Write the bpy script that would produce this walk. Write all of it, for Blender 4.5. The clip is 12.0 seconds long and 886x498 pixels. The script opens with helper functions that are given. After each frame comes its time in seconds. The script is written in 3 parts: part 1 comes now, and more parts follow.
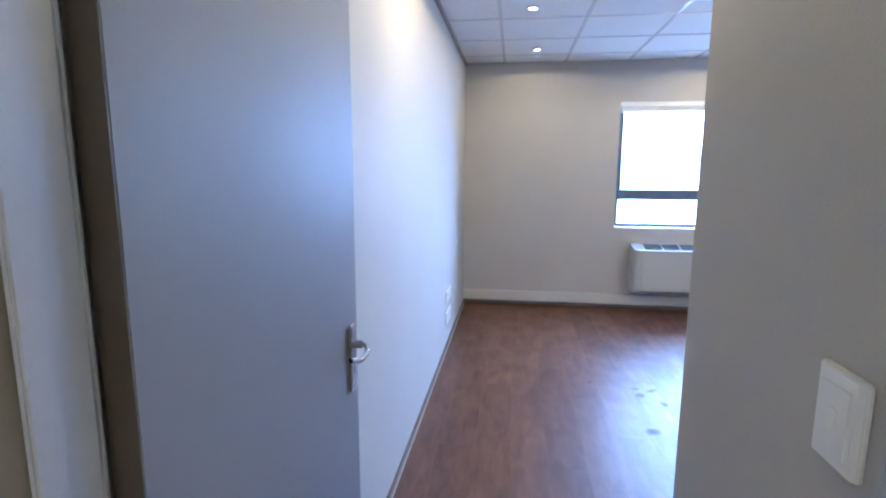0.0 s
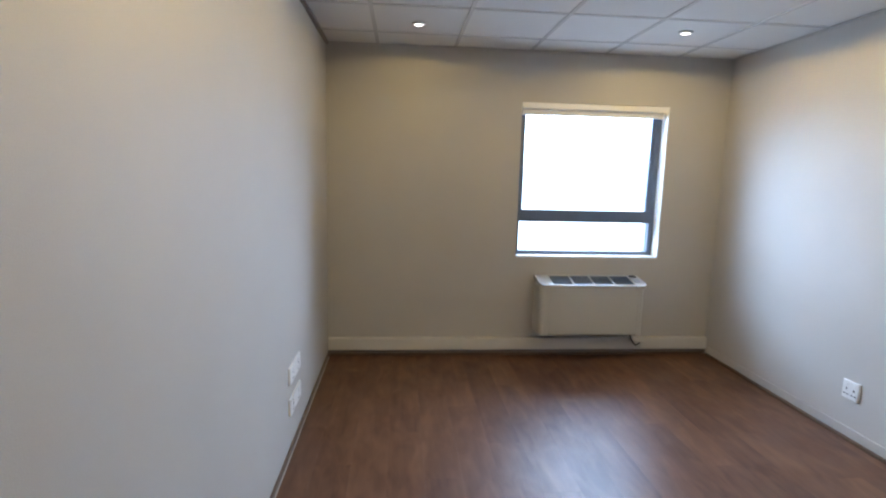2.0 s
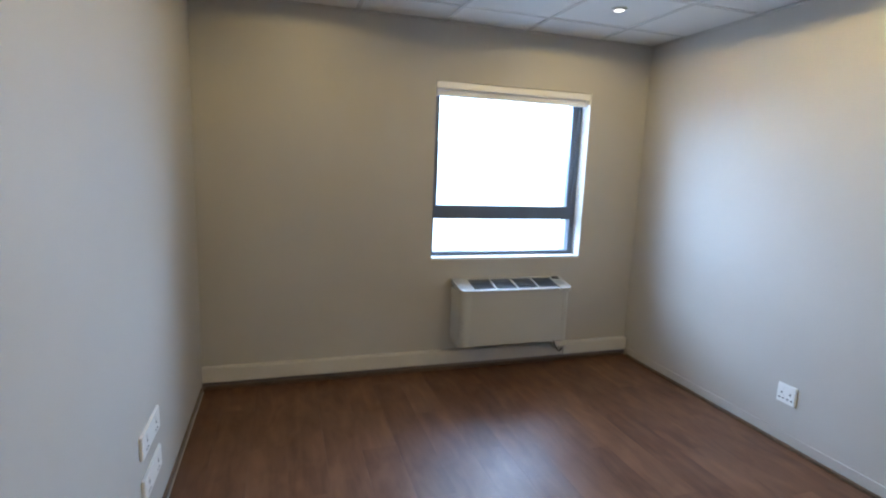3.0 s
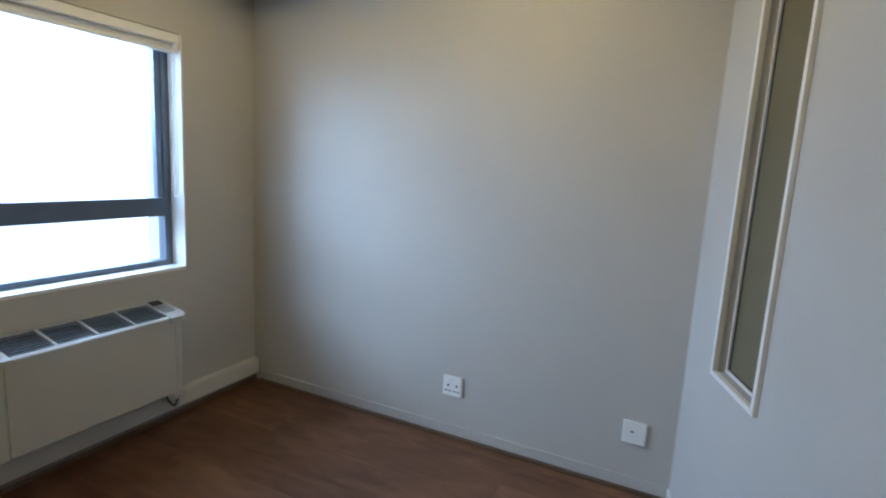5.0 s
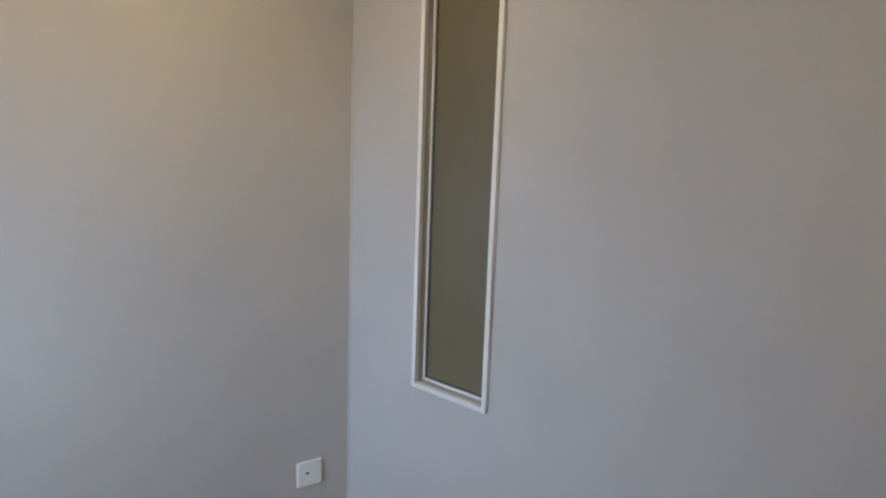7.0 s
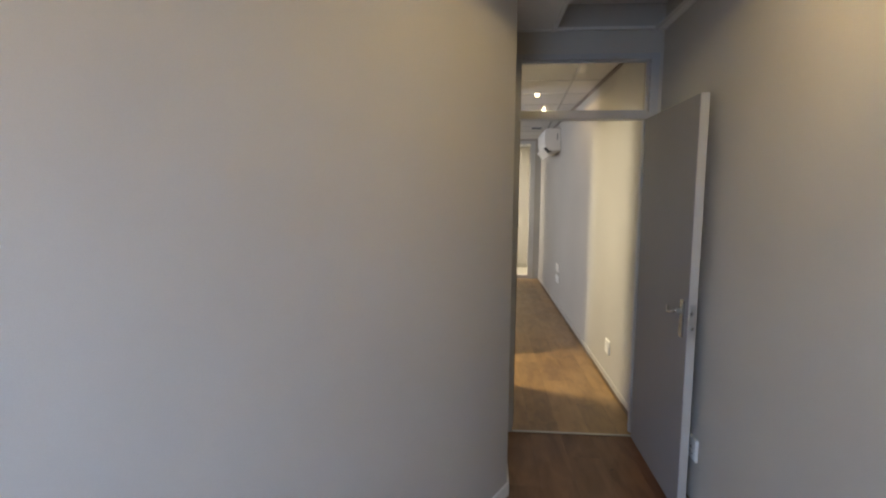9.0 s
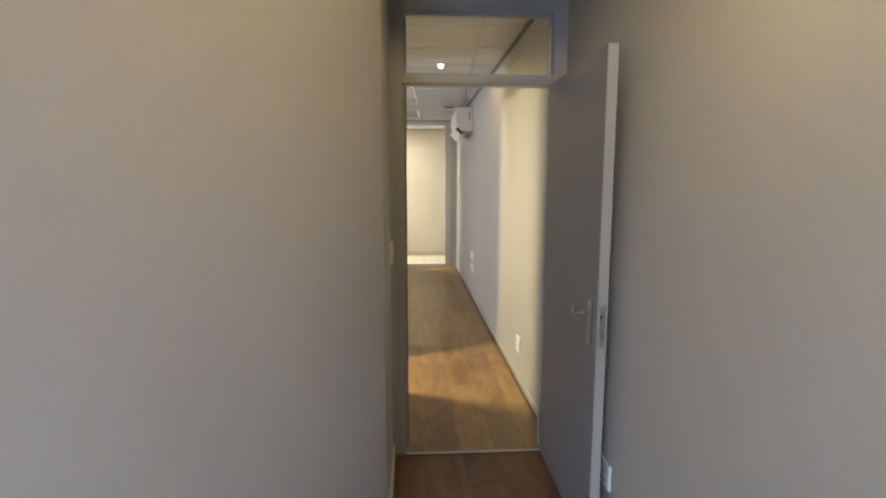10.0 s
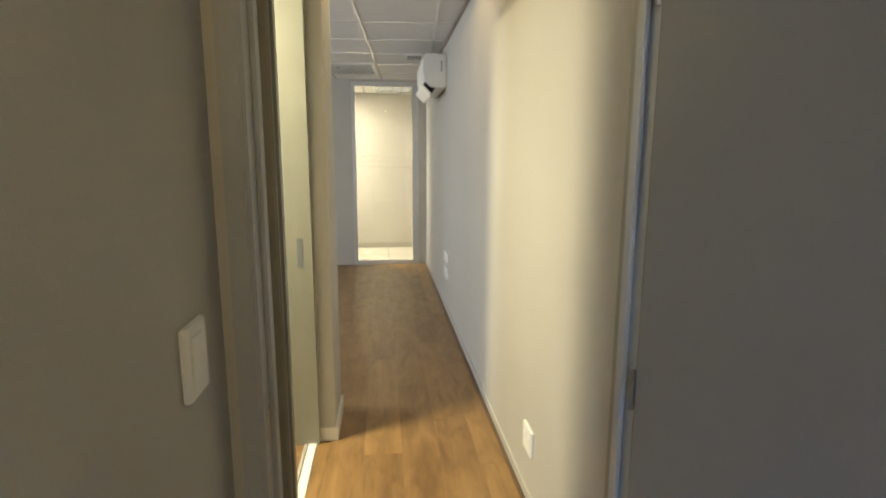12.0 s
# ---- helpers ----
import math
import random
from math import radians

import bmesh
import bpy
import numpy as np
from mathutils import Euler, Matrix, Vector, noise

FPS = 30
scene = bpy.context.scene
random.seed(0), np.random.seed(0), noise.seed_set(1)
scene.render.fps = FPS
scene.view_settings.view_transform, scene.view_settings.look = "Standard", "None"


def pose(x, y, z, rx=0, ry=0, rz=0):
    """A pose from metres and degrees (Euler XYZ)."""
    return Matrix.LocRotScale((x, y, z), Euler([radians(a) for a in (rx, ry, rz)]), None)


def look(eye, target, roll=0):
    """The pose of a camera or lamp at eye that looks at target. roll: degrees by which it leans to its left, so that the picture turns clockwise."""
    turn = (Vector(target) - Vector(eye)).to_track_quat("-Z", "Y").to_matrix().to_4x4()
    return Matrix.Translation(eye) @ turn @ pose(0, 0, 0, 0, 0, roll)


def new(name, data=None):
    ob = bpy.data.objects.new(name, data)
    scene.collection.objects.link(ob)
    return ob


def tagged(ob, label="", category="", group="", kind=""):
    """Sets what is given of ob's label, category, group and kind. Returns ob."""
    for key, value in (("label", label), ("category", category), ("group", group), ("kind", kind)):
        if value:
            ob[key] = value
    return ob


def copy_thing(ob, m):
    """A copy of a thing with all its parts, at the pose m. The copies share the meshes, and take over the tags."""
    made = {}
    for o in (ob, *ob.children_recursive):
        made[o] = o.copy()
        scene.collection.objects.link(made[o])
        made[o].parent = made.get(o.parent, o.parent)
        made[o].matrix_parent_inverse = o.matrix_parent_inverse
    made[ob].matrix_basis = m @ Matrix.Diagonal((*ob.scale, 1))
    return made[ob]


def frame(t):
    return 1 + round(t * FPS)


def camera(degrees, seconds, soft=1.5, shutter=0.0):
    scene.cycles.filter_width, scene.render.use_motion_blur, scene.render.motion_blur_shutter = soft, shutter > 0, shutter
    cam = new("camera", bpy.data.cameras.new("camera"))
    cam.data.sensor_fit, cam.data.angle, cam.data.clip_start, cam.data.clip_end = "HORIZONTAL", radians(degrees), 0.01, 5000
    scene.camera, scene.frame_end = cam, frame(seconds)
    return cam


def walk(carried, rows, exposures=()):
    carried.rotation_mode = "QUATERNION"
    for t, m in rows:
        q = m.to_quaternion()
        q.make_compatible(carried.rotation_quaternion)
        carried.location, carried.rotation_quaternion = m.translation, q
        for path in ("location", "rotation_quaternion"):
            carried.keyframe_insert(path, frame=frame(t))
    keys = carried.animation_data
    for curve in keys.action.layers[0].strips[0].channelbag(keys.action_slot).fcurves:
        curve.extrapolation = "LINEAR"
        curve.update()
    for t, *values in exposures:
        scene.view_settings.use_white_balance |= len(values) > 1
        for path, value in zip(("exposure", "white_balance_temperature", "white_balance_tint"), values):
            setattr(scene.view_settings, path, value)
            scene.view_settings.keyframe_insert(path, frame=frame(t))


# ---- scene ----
cam = camera(81.6, 12.0, soft=2.2)
PATH = [
    (0, (0.522, -5.506, 1.473), (0.255, -3.549, 1.16), 0.2),
    (0.5, (0.476, -5.192, 1.483), (0.343, -3.217, 1.197), 0.6),
    (1, (0.429, -4.85, 1.549), (0.423, -2.875, 1.231), 0.5),
    (1.5, (0.542, -4.545, 1.561), (0.602, -2.572, 1.235), 0.6),
    (2, (0.59, -4.224, 1.551), (0.758, -2.253, 1.255), 1.4),
    (2.5, (0.537, -3.878, 1.534), (0.906, -1.936, 1.231), 1.6),
    (2.7, (0.525, -3.755, 1.546), (0.981, -1.832, 1.235), 1.9),
    (4.5, (0.686, -2.792, 1.5), (2.18, -1.503, 1.175), 2.5),
    (5, (0.836, -2.573, 1.51), (2.618, -1.723, 1.193), 3.1),
    (5.5, (0.946, -2.37, 1.513), (2.884, -1.997, 1.184), 2.4),
    (6, (0.981, -2.163, 1.526), (2.955, -2.217, 1.211), 3.0),
    (6.5, (1.155, -1.998, 1.536), (3.066, -2.513, 1.248), 2.2),
    (7, (1.247, -1.818, 1.58), (2.934, -2.862, 1.324), 2.0),
    (7.5, (1.285, -1.628, 1.552), (2.602, -3.114, 1.324), 1.3),
    (7.7, (1.289, -1.450, 1.600), (2.307, -3.155, 1.362), 0.9),
    (9.3, (0.982, -1.906, 1.54), (1.073, -3.892, 1.328), 0.4),
    (9.5, (0.916, -2.029, 1.532), (0.951, -4.016, 1.31), 0.3),
    (10, (0.819, -2.304, 1.524), (0.694, -4.284, 1.266), 0.1),
    (10.5, (0.799, -2.696, 1.506), (0.534, -4.656, 1.209), -0.2),
    (11, (0.715, -3.109, 1.479), (0.423, -5.061, 1.159), -0.3),
    (11.5, (0.644, -3.556, 1.476), (0.393, -5.514, 1.15), 0.0),
    (12, (0.614, -4.044, 1.489), (0.387, -6.002, 1.152), 0.2),
]
walk(cam, [(t, look(eye, target, roll)) for t, eye, target, roll in PATH],
     exposures=[(0, 0.5, 4550, 19), (0.5, 0.4, 4700, 17), (1.0, 0.22, 5200, 14), (2.0, -0.3, 5850, 13), (4.5, -0.66, 5350, 7), (5.5, -1.06, 5850, 9), (6.5, -0.90, 5950, 11), (7.5, -1.0, 6050, 16), (9.5, -0.52, 6000, 15), (10.5, -0.42, 6230, 12), (12, -0.30, 6080, 8)])

# ---- plan, in metres: window wall on y = 0, left wall on x = 0 ----
W = 3.325                     # right wall
H = 2.53                      # ceiling of the office
HC = 2.60                     # ceiling of the passage beyond the door
WIN = (1.568, 2.815, 0.862, 2.133)   # window opening x0, x1, z0, z1
YD = -5.035                   # room face of the door wall
XN = 0.925                    # side wall of the entrance niche
YE = -4.30                     # where the niche meets the curved wall
YC = -2.635                   # where the curved wall meets the right wall
YEND = -11.47                 # glazed end wall
YFAR = -12.97                 # wall of the lobby beyond the glass

# ---- world and lights ----
world = bpy.data.worlds.new("world")
scene.world = world
world.use_nodes = True
wn = world.node_tree
sky = wn.nodes.new("ShaderNodeTexSky")
sky.sky_type = "NISHITA"
sky.sun_disc = False
sky.sun_elevation = radians(48)
sky.sun_rotation = radians(160)
wn.links.new(sky.outputs["Color"], wn.nodes["Background"].inputs["Color"])
wn.nodes["Background"].inputs["Strength"].default_value = 0.1


def area_lamp(name, m, sx, sy, watts, colour):
    data = bpy.data.lights.new(name, "AREA")
    data.shape, data.size, data.size_y = "RECTANGLE", sx, sy
    data.energy, data.color = watts, colour
    ob = new(name, data)
    ob.matrix_world = m
    return ob


def spot_lamp(name, x, y, z, watts, colour, degrees=171.0, blend=0.15):
    data = bpy.data.lights.new(name, "SPOT")
    data.energy, data.color, data.spot_size, data.spot_blend = watts, colour, radians(degrees), blend
    data.shadow_soft_size = 0.02
    ob = new(name, data)
    ob.matrix_world = pose(x, y, z)
    return ob


WARM = (1.0, 0.71, 0.28)
DAY = (0.66, 0.81, 1.0)
area_lamp("window_skylight", pose((WIN[0] + WIN[1]) / 2, 0.42, (WIN[2] + WIN[3]) / 2, -90), 1.5, 1.5, 38, DAY)
area_lamp("sky_left_of_window", look((0.65, 2.2, 2.6), (3.3, -2.0, 0.95)), 2.3, 1.6, 470, (0.55, 0.745, 1.0))
area_lamp("sky_before_window", look((2.05, 3.0, 2.35), (1.7, -3.2, 0.75)), 2.4, 1.2, 75, (0.48, 0.67, 1.0))
area_lamp("sky_right_of_window", look((3.7, 1.9, 2.45), (0.0, -3.2, 1.1)), 2.2, 1.5, 455, (0.565, 0.755, 1.0))
DOWNLIGHTS = [(0.70, -0.60), (2.51, -0.70), (0.62, -1.83), (2.50, -1.83), (0.48, -3.14)]
for (lx, ly), watts in zip(DOWNLIGHTS, (8, 16, 9, 37, 33)):
    spot_lamp("downlight_beam", lx, ly, H - 0.02, watts, WARM)
spot_lamp("downlight_beam", 0.535, -7.18, HC - 0.02, 13, WARM)
area_lamp("side_room_light", pose(1.81, -6.31, HC - 0.05), 0.25, 0.25, 165, (1.0, 0.86, 0.53))
area_lamp("lobby_light", pose(1.70, -12.00, HC - 0.06), 0.5, 0.5, 145, (1.0, 0.87, 0.58))
area_lamp("open_office_skylight", look((4.25, -8.0, 1.6), (0, -8.1, 1.2)), 1.5, 1.3, 108, (0.95, 0.95, 0.93))


# ---- materials ----
def material(name, base, rough=0.5, metal=0.0, vary=0.06, scale=3.0, fine=90.0, bump=0.0, spec=0.5):
    """Principled paint or metal with tone variation at two scales and a fine relief."""
    mat = bpy.data.materials.new(name)
    mat.use_nodes = True
    nt = mat.node_tree
    bsdf = nt.nodes["Principled BSDF"]
    bsdf.inputs["Roughness"].default_value = rough
    bsdf.inputs["Metallic"].default_value = metal
    bsdf.inputs["Specular IOR Level"].default_value = spec
    geo = nt.nodes.new("ShaderNodeNewGeometry")
    big = nt.nodes.new("ShaderNodeTexNoise")
    big.inputs["Scale"].default_value = scale
    big.inputs["Detail"].default_value = 4
    small = nt.nodes.new("ShaderNodeTexNoise")
    small.inputs["Scale"].default_value = fine
    small.inputs["Detail"].default_value = 3
    nt.links.new(geo.outputs["Position"], big.inputs["Vector"])
    nt.links.new(geo.outputs["Position"], small.inputs["Vector"])
    add = nt.nodes.new("ShaderNodeMath")
    add.operation = "MULTIPLY_ADD"
    add.inputs[1].default_value = 0.7
    nt.links.new(big.outputs["Fac"], add.inputs[0])
    half = nt.nodes.new("ShaderNodeMath")
    half.operation = "MULTIPLY"
    half.inputs[1].default_value = 0.3
    nt.links.new(small.outputs["Fac"], half.inputs[0])
    nt.links.new(half.outputs[0], add.inputs[2])
    ramp = nt.nodes.new("ShaderNodeMapRange")
    ramp.inputs["From Min"].default_value = 0.3
    ramp.inputs["From Max"].default_value = 0.7
    ramp.inputs["To Min"].default_value = 1 - vary
    ramp.inputs["To Max"].default_value = 1 + vary
    nt.links.new(add.outputs[0], ramp.inputs["Value"])
    mix = nt.nodes.new("ShaderNodeVectorMath")
    mix.operation = "SCALE"
    mix.inputs[0].default_value = base
    nt.links.new(ramp.outputs[0], mix.inputs["Scale"])
    nt.links.new(mix.outputs[0], bsdf.inputs["Base Color"])
    rr = nt.nodes.new("ShaderNodeMapRange")
    rr.inputs["To Min"].default_value = max(rough - 0.08, 0.02)
    rr.inputs["To Max"].default_value = min(rough + 0.08, 1)
    nt.links.new(big.outputs["Fac"], rr.inputs["Value"])
    nt.links.new(rr.outputs[0], bsdf.inputs["Roughness"])
    if bump:
        bn = nt.nodes.new("ShaderNodeBump")
        bn.inputs["Strength"].default_value = bump
        bn.inputs["Distance"].default_value = 0.002
        nt.links.new(small.outputs["Fac"], bn.inputs["Height"])
        nt.links.new(bn.outputs["Normal"], bsdf.inputs["Normal"])
    return mat


def wood_material(name, dark, light, rough, spec=0.32, smears=1.0):
    """Laminate planks: tone by plank, long grain, knots."""
    mat = bpy.data.materials.new(name)
    mat.use_nodes = True
    nt = mat.node_tree
    bsdf = nt.nodes["Principled BSDF"]
    bsdf.inputs["Specular IOR Level"].default_value = spec
    geo = nt.nodes.new("ShaderNodeNewGeometry")
    info = nt.nodes.new("ShaderNodeObjectInfo")
    off = nt.nodes.new("ShaderNodeVectorMath")
    off.operation = "MULTIPLY_ADD"
    off.inputs[1].default_value = (13.0, 31.0, 7.0)
    rnd = nt.nodes.new("ShaderNodeCombineXYZ")
    for n in range(3):
        nt.links.new(info.outputs["Random"], rnd.inputs[n])
    nt.links.new(rnd.outputs[0], off.inputs[0])
    nt.links.new(geo.outputs["Position"], off.inputs[2])
    stretch = nt.nodes.new("ShaderNodeVectorMath")
    stretch.operation = "MULTIPLY"
    stretch.inputs[1].default_value = (1.0, 0.09, 1.0)
    nt.links.new(off.outputs[0], stretch.inputs[0])
    grain = nt.nodes.new("ShaderNodeTexNoise")
    grain.inputs["Scale"].default_value = 70
    grain.inputs["Detail"].default_value = 6
    grain.inputs["Distortion"].default_value = 0.6
    nt.links.new(stretch.outputs[0], grain.inputs["Vector"])
    broad = nt.nodes.new("ShaderNodeTexNoise")
    broad.inputs["Scale"].default_value = 6.5
    broad.inputs["Detail"].default_value = 3
    broad.inputs["Distortion"].default_value = 1.5
    nt.links.new(stretch.outputs[0], broad.inputs["Vector"])
    blotch = nt.nodes.new("ShaderNodeTexNoise")
    blotch.inputs["Scale"].default_value = 11
    blotch.inputs["Detail"].default_value = 3
    blotch.inputs["Distortion"].default_value = 0.8
    cloud = nt.nodes.new("ShaderNodeVectorMath")
    cloud.operation = "MULTIPLY"
    cloud.inputs[1].default_value = (1.0, 0.34, 1.0)
    nt.links.new(off.outputs[0], cloud.inputs[0])
    nt.links.new(cloud.outputs[0], blotch.inputs["Vector"])

    def weigh(a, factor, b=None):
        m = nt.nodes.new("ShaderNodeMath")
        m.operation = "MULTIPLY_ADD"
        nt.links.new(a, m.inputs[0])
        m.inputs[1].default_value = factor
        m.inputs[2].default_value = 0
        if b is not None:
            nt.links.new(b, m.inputs[2])
        return m.outputs[0]

    total = weigh(blotch.outputs["Fac"], 0.50, weigh(info.outputs["Random"], 0.12, weigh(grain.outputs["Fac"], 0.14, weigh(broad.outputs["Fac"], 0.32))))
    ramp = nt.nodes.new("ShaderNodeValToRGB")
    ramp.color_ramp.elements[0].position = 0.38
    ramp.color_ramp.elements[1].position = 0.72
    ramp.color_ramp.elements[0].color = (*dark, 1)
    ramp.color_ramp.elements[1].color = (*light, 1)
    nt.links.new(total, ramp.inputs["Fac"])
    nt.links.new(ramp.outputs[0], bsdf.inputs["Base Color"])
    smear = nt.nodes.new("ShaderNodeTexNoise")
    smear.inputs["Scale"].default_value = 4.5
    smear.inputs["Detail"].default_value = 5
    nt.links.new(geo.outputs["Position"], smear.inputs["Vector"])
    rr = nt.nodes.new("ShaderNodeMapRange")
    rr.inputs["From Min"].default_value = 0.38
    rr.inputs["From Max"].default_value = 0.64
    rr.inputs["To Min"].default_value = rough - 0.06 * smears
    rr.inputs["To Max"].default_value = rough + 0.14 * smears
    nt.links.new(smear.outputs["Fac"], rr.inputs["Value"])
    nt.links.new(rr.outputs[0], bsdf.inputs["Roughness"])
    bn = nt.nodes.new("ShaderNodeBump")
    bn.inputs["Strength"].default_value = 0.12
    bn.inputs["Distance"].default_value = 0.001
    nt.links.new(grain.outputs["Fac"], bn.inputs["Height"])
    nt.links.new(bn.outputs["Normal"], bsdf.inputs["Normal"])
    return mat


def glow(name, colour, strength):
    mat = bpy.data.materials.new(name)
    mat.use_nodes = True
    bsdf = mat.node_tree.nodes["Principled BSDF"]
    bsdf.inputs["Base Color"].default_value = (0.8, 0.8, 0.8, 1)
    bsdf.inputs["Emission Color"].default_value = (*colour, 1)
    bsdf.inputs["Emission Strength"].default_value = strength
    return mat


def glass_material(name, tint=(1, 1, 1), rough=0.0):
    mat = bpy.data.materials.new(name)
    mat.use_nodes = True
    bsdf = mat.node_tree.nodes["Principled BSDF"]
    bsdf.inputs["Base Color"].default_value = (*tint, 1)
    bsdf.inputs["Transmission Weight"].default_value = 1.0
    bsdf.inputs["Roughness"].default_value = rough
    bsdf.inputs["IOR"].default_value = 1.45
    return mat


PAINT = material("wall_paint", (0.47, 0.453, 0.42), 0.62, vary=0.05, scale=1.6, fine=230, bump=0.28, spec=0.3)
PAINT_SKIRT = material("skirting_paint", (0.47, 0.453, 0.425), 0.45, vary=0.05, scale=4, bump=0.05)
WHITE = material("white_gloss_paint", (0.74, 0.73, 0.70), 0.35, vary=0.05, scale=5, bump=0.04)
PLASTIC = material("white_plastic", (0.80, 0.80, 0.78), 0.35, vary=0.03, scale=8)
TRUNK = material("cream_pvc", (0.60, 0.575, 0.52), 0.4, vary=0.05, scale=4)
GREYSKIRT = material("grey_brown_skirting", (0.23, 0.195, 0.175), 0.5, vary=0.1, scale=5)
FCU_BODY = material("ivory_powder_coat", (0.48, 0.475, 0.44), 0.45, vary=0.03, scale=3, fine=400, bump=0.06)
FCU_CAP = material("ivory_plastic", (0.44, 0.445, 0.435), 0.45, vary=0.03, scale=6)
SLAT = material("grey_grille_plastic", (0.15, 0.17, 0.20), 0.5, vary=0.05, scale=9)
LABELM = material("pale_grey_label", (0.30, 0.33, 0.36), 0.5)
DARK = material("dark_gap", (0.02, 0.02, 0.022), 0.7, vary=0.1)
TILE = material("ceiling_tile", (0.68, 0.67, 0.65), 0.85, vary=0.035, scale=2.2, fine=170, bump=0.35, spec=0.2)
TBAR = material("white_enamel_tee", (0.72, 0.71, 0.69), 0.13, vary=0.04, scale=4)
EDGE = material("brown_wall_angle", (0.24, 0.20, 0.17), 0.5, vary=0.1, scale=6)
BEAD_AND_SHADE = material("brown_bead_and_shade", (0.13, 0.085, 0.055), 0.35, vary=0.2, scale=12)
DOORP = material("grey_door_paint", (0.235, 0.235, 0.255), 0.55, vary=0.03, scale=1.6, fine=320, bump=0.06, spec=0.35)
DOOREDGE = material("door_edge_paint", (0.40, 0.395, 0.385), 0.45, vary=0.05, scale=6)
FRAMEP = material("frame_enamel", (0.40, 0.41, 0.435), 0.35, vary=0.05, scale=5, bump=0.04)
# dark brown puts the shade on the door's hinge edge into its colour
HINGE_SHADE = material("hinge_edge_shade", (0.085, 0.072, 0.055), 0.4, vary=0.12, scale=6, bump=0.05)
FRAME_BACK = material("olive_brown_frame", (0.27, 0.248, 0.205), 0.4, vary=0.1, scale=6, bump=0.05)
SIDEFRAME = material("grey_green_enamel", (0.25, 0.25, 0.215), 0.4, vary=0.06, scale=5, bump=0.04)
ALU = material("bronze_anodised_aluminium", (0.12, 0.142, 0.18), 0.36, metal=0.5, vary=0.08, scale=7)
SILVER = material("natural_aluminium", (0.66, 0.67, 0.68), 0.32, metal=0.6, vary=0.05, scale=8)
CHROME = material("chrome", (0.75, 0.74, 0.72), 0.12, metal=1.0, vary=0.05, scale=20)
BRASSY = material("worn_plate_metal", (0.56, 0.56, 0.57), 0.22, metal=1.0, vary=0.12, scale=30)
STEEL = material("brushed_steel", (0.42, 0.42, 0.42), 0.3, metal=1.0, vary=0.1, scale=30)
CABLE = material("black_cable", (0.03, 0.03, 0.03), 0.5)
FROST = material("frosted_film_glass", (0.13, 0.112, 0.062), 0.42, vary=0.04, scale=2)
BLINDM = material("white_blind_fabric", (0.78, 0.78, 0.78), 0.7, vary=0.04, scale=5, fine=500, bump=0.2)
LOBBYTILE = material("cream_porcelain_tile", (0.66, 0.63, 0.55), 0.25, vary=0.04, scale=3)
FLOORBASE = material("plank_joint", (0.05, 0.035, 0.025), 0.6, vary=0.1)
WOOD = wood_material("brown_laminate", (0.080, 0.036, 0.021), (0.188, 0.096, 0.052), 0.37, 0.28, 0.5)
OAK = wood_material("golden_laminate", (0.15, 0.083, 0.031), (0.325, 0.197, 0.078), 0.34, 0.5, 0.25)
LAMP = glow("lamp_face", (1.0, 0.93, 0.80), 6)
TUBE = glow("fluorescent_diffuser", (1.0, 0.93, 0.75), 2.2)
LOUVRE = material("louvre_aluminium", (0.62, 0.62, 0.60), 0.3, metal=0.6, vary=0.06, scale=12)
GLASS = glass_material("clear_glass")


# ---- builders ----
def box(bm, x0, x1, y0, y1, z0, z1):
    v = [bm.verts.new((x, y, z)) for z in (z0, z1) for y in (y0, y1) for x in (x0, x1)]
    for f in ((0, 2, 3, 1), (4, 5, 7, 6), (0, 1, 5, 4), (2, 6, 7, 3), (0, 4, 6, 2), (1, 3, 7, 5)):
        bm.faces.new([v[n] for n in f])
    return bm


def boxes(*rows):
    bm = bmesh.new()
    for r in rows:
        box(bm, *r)
    return bm


def prism(points, a, b, axis="x"):
    """A closed outline of (u, v) drawn out from a to b along an axis: x takes (y, z), y takes (x, z), z takes (x, y)."""
    def at(u, v, w):
        return {"x": (w, u, v), "y": (u, w, v), "z": (u, v, w)}[axis]
    bm = bmesh.new()
    lo = [bm.verts.new(at(u, v, a)) for u, v in points]
    hi = [bm.verts.new(at(u, v, b)) for u, v in points]
    bm.faces.new(lo)
    bm.faces.new(hi[::-1])
    for n in range(len(points)):
        m = (n + 1) % len(points)
        bm.faces.new([lo[n], hi[n], hi[m], lo[m]])
    bmesh.ops.recalc_face_normals(bm, faces=bm.faces)
    return bm


def disc(bm, x, y, z, r, depth, sides=24, axis="z", r2=None):
    turn = {"z": Matrix(), "x": Matrix.Rotation(radians(90), 4, "Y"), "y": Matrix.Rotation(radians(90), 4, "X")}[axis]
    bmesh.ops.create_cone(bm, cap_ends=True, segments=sides, radius1=r, radius2=r if r2 is None else r2, depth=depth, matrix=Matrix.Translation((x, y, z)) @ turn)
    return bm


def ring(x, y, z0, z1, r0, r1, sides=32):
    bm = bmesh.new()
    rows = []
    for r, z in ((r0, z1), (r0, z0), (r1 - 0.004, z0), (r1, z0 + 0.003), (r1, z1)):
        rows.append([bm.verts.new((x + r * math.cos(2 * math.pi * n / sides), y + r * math.sin(2 * math.pi * n / sides), z)) for n in range(sides)])
    for a, b in zip(rows, rows[1:] + rows[:1]):
        for n in range(sides):
            m = (n + 1) % sides
            bm.faces.new([a[n], a[m], b[m], b[n]])
    bmesh.ops.recalc_face_normals(bm, faces=bm.faces)
    return bm


def bevelled(bm, width=0.003, segments=2):
    bmesh.ops.bevel(bm, geom=list(bm.edges), offset=width, segments=segments, affect="EDGES", clamp_overlap=True)
    return bm


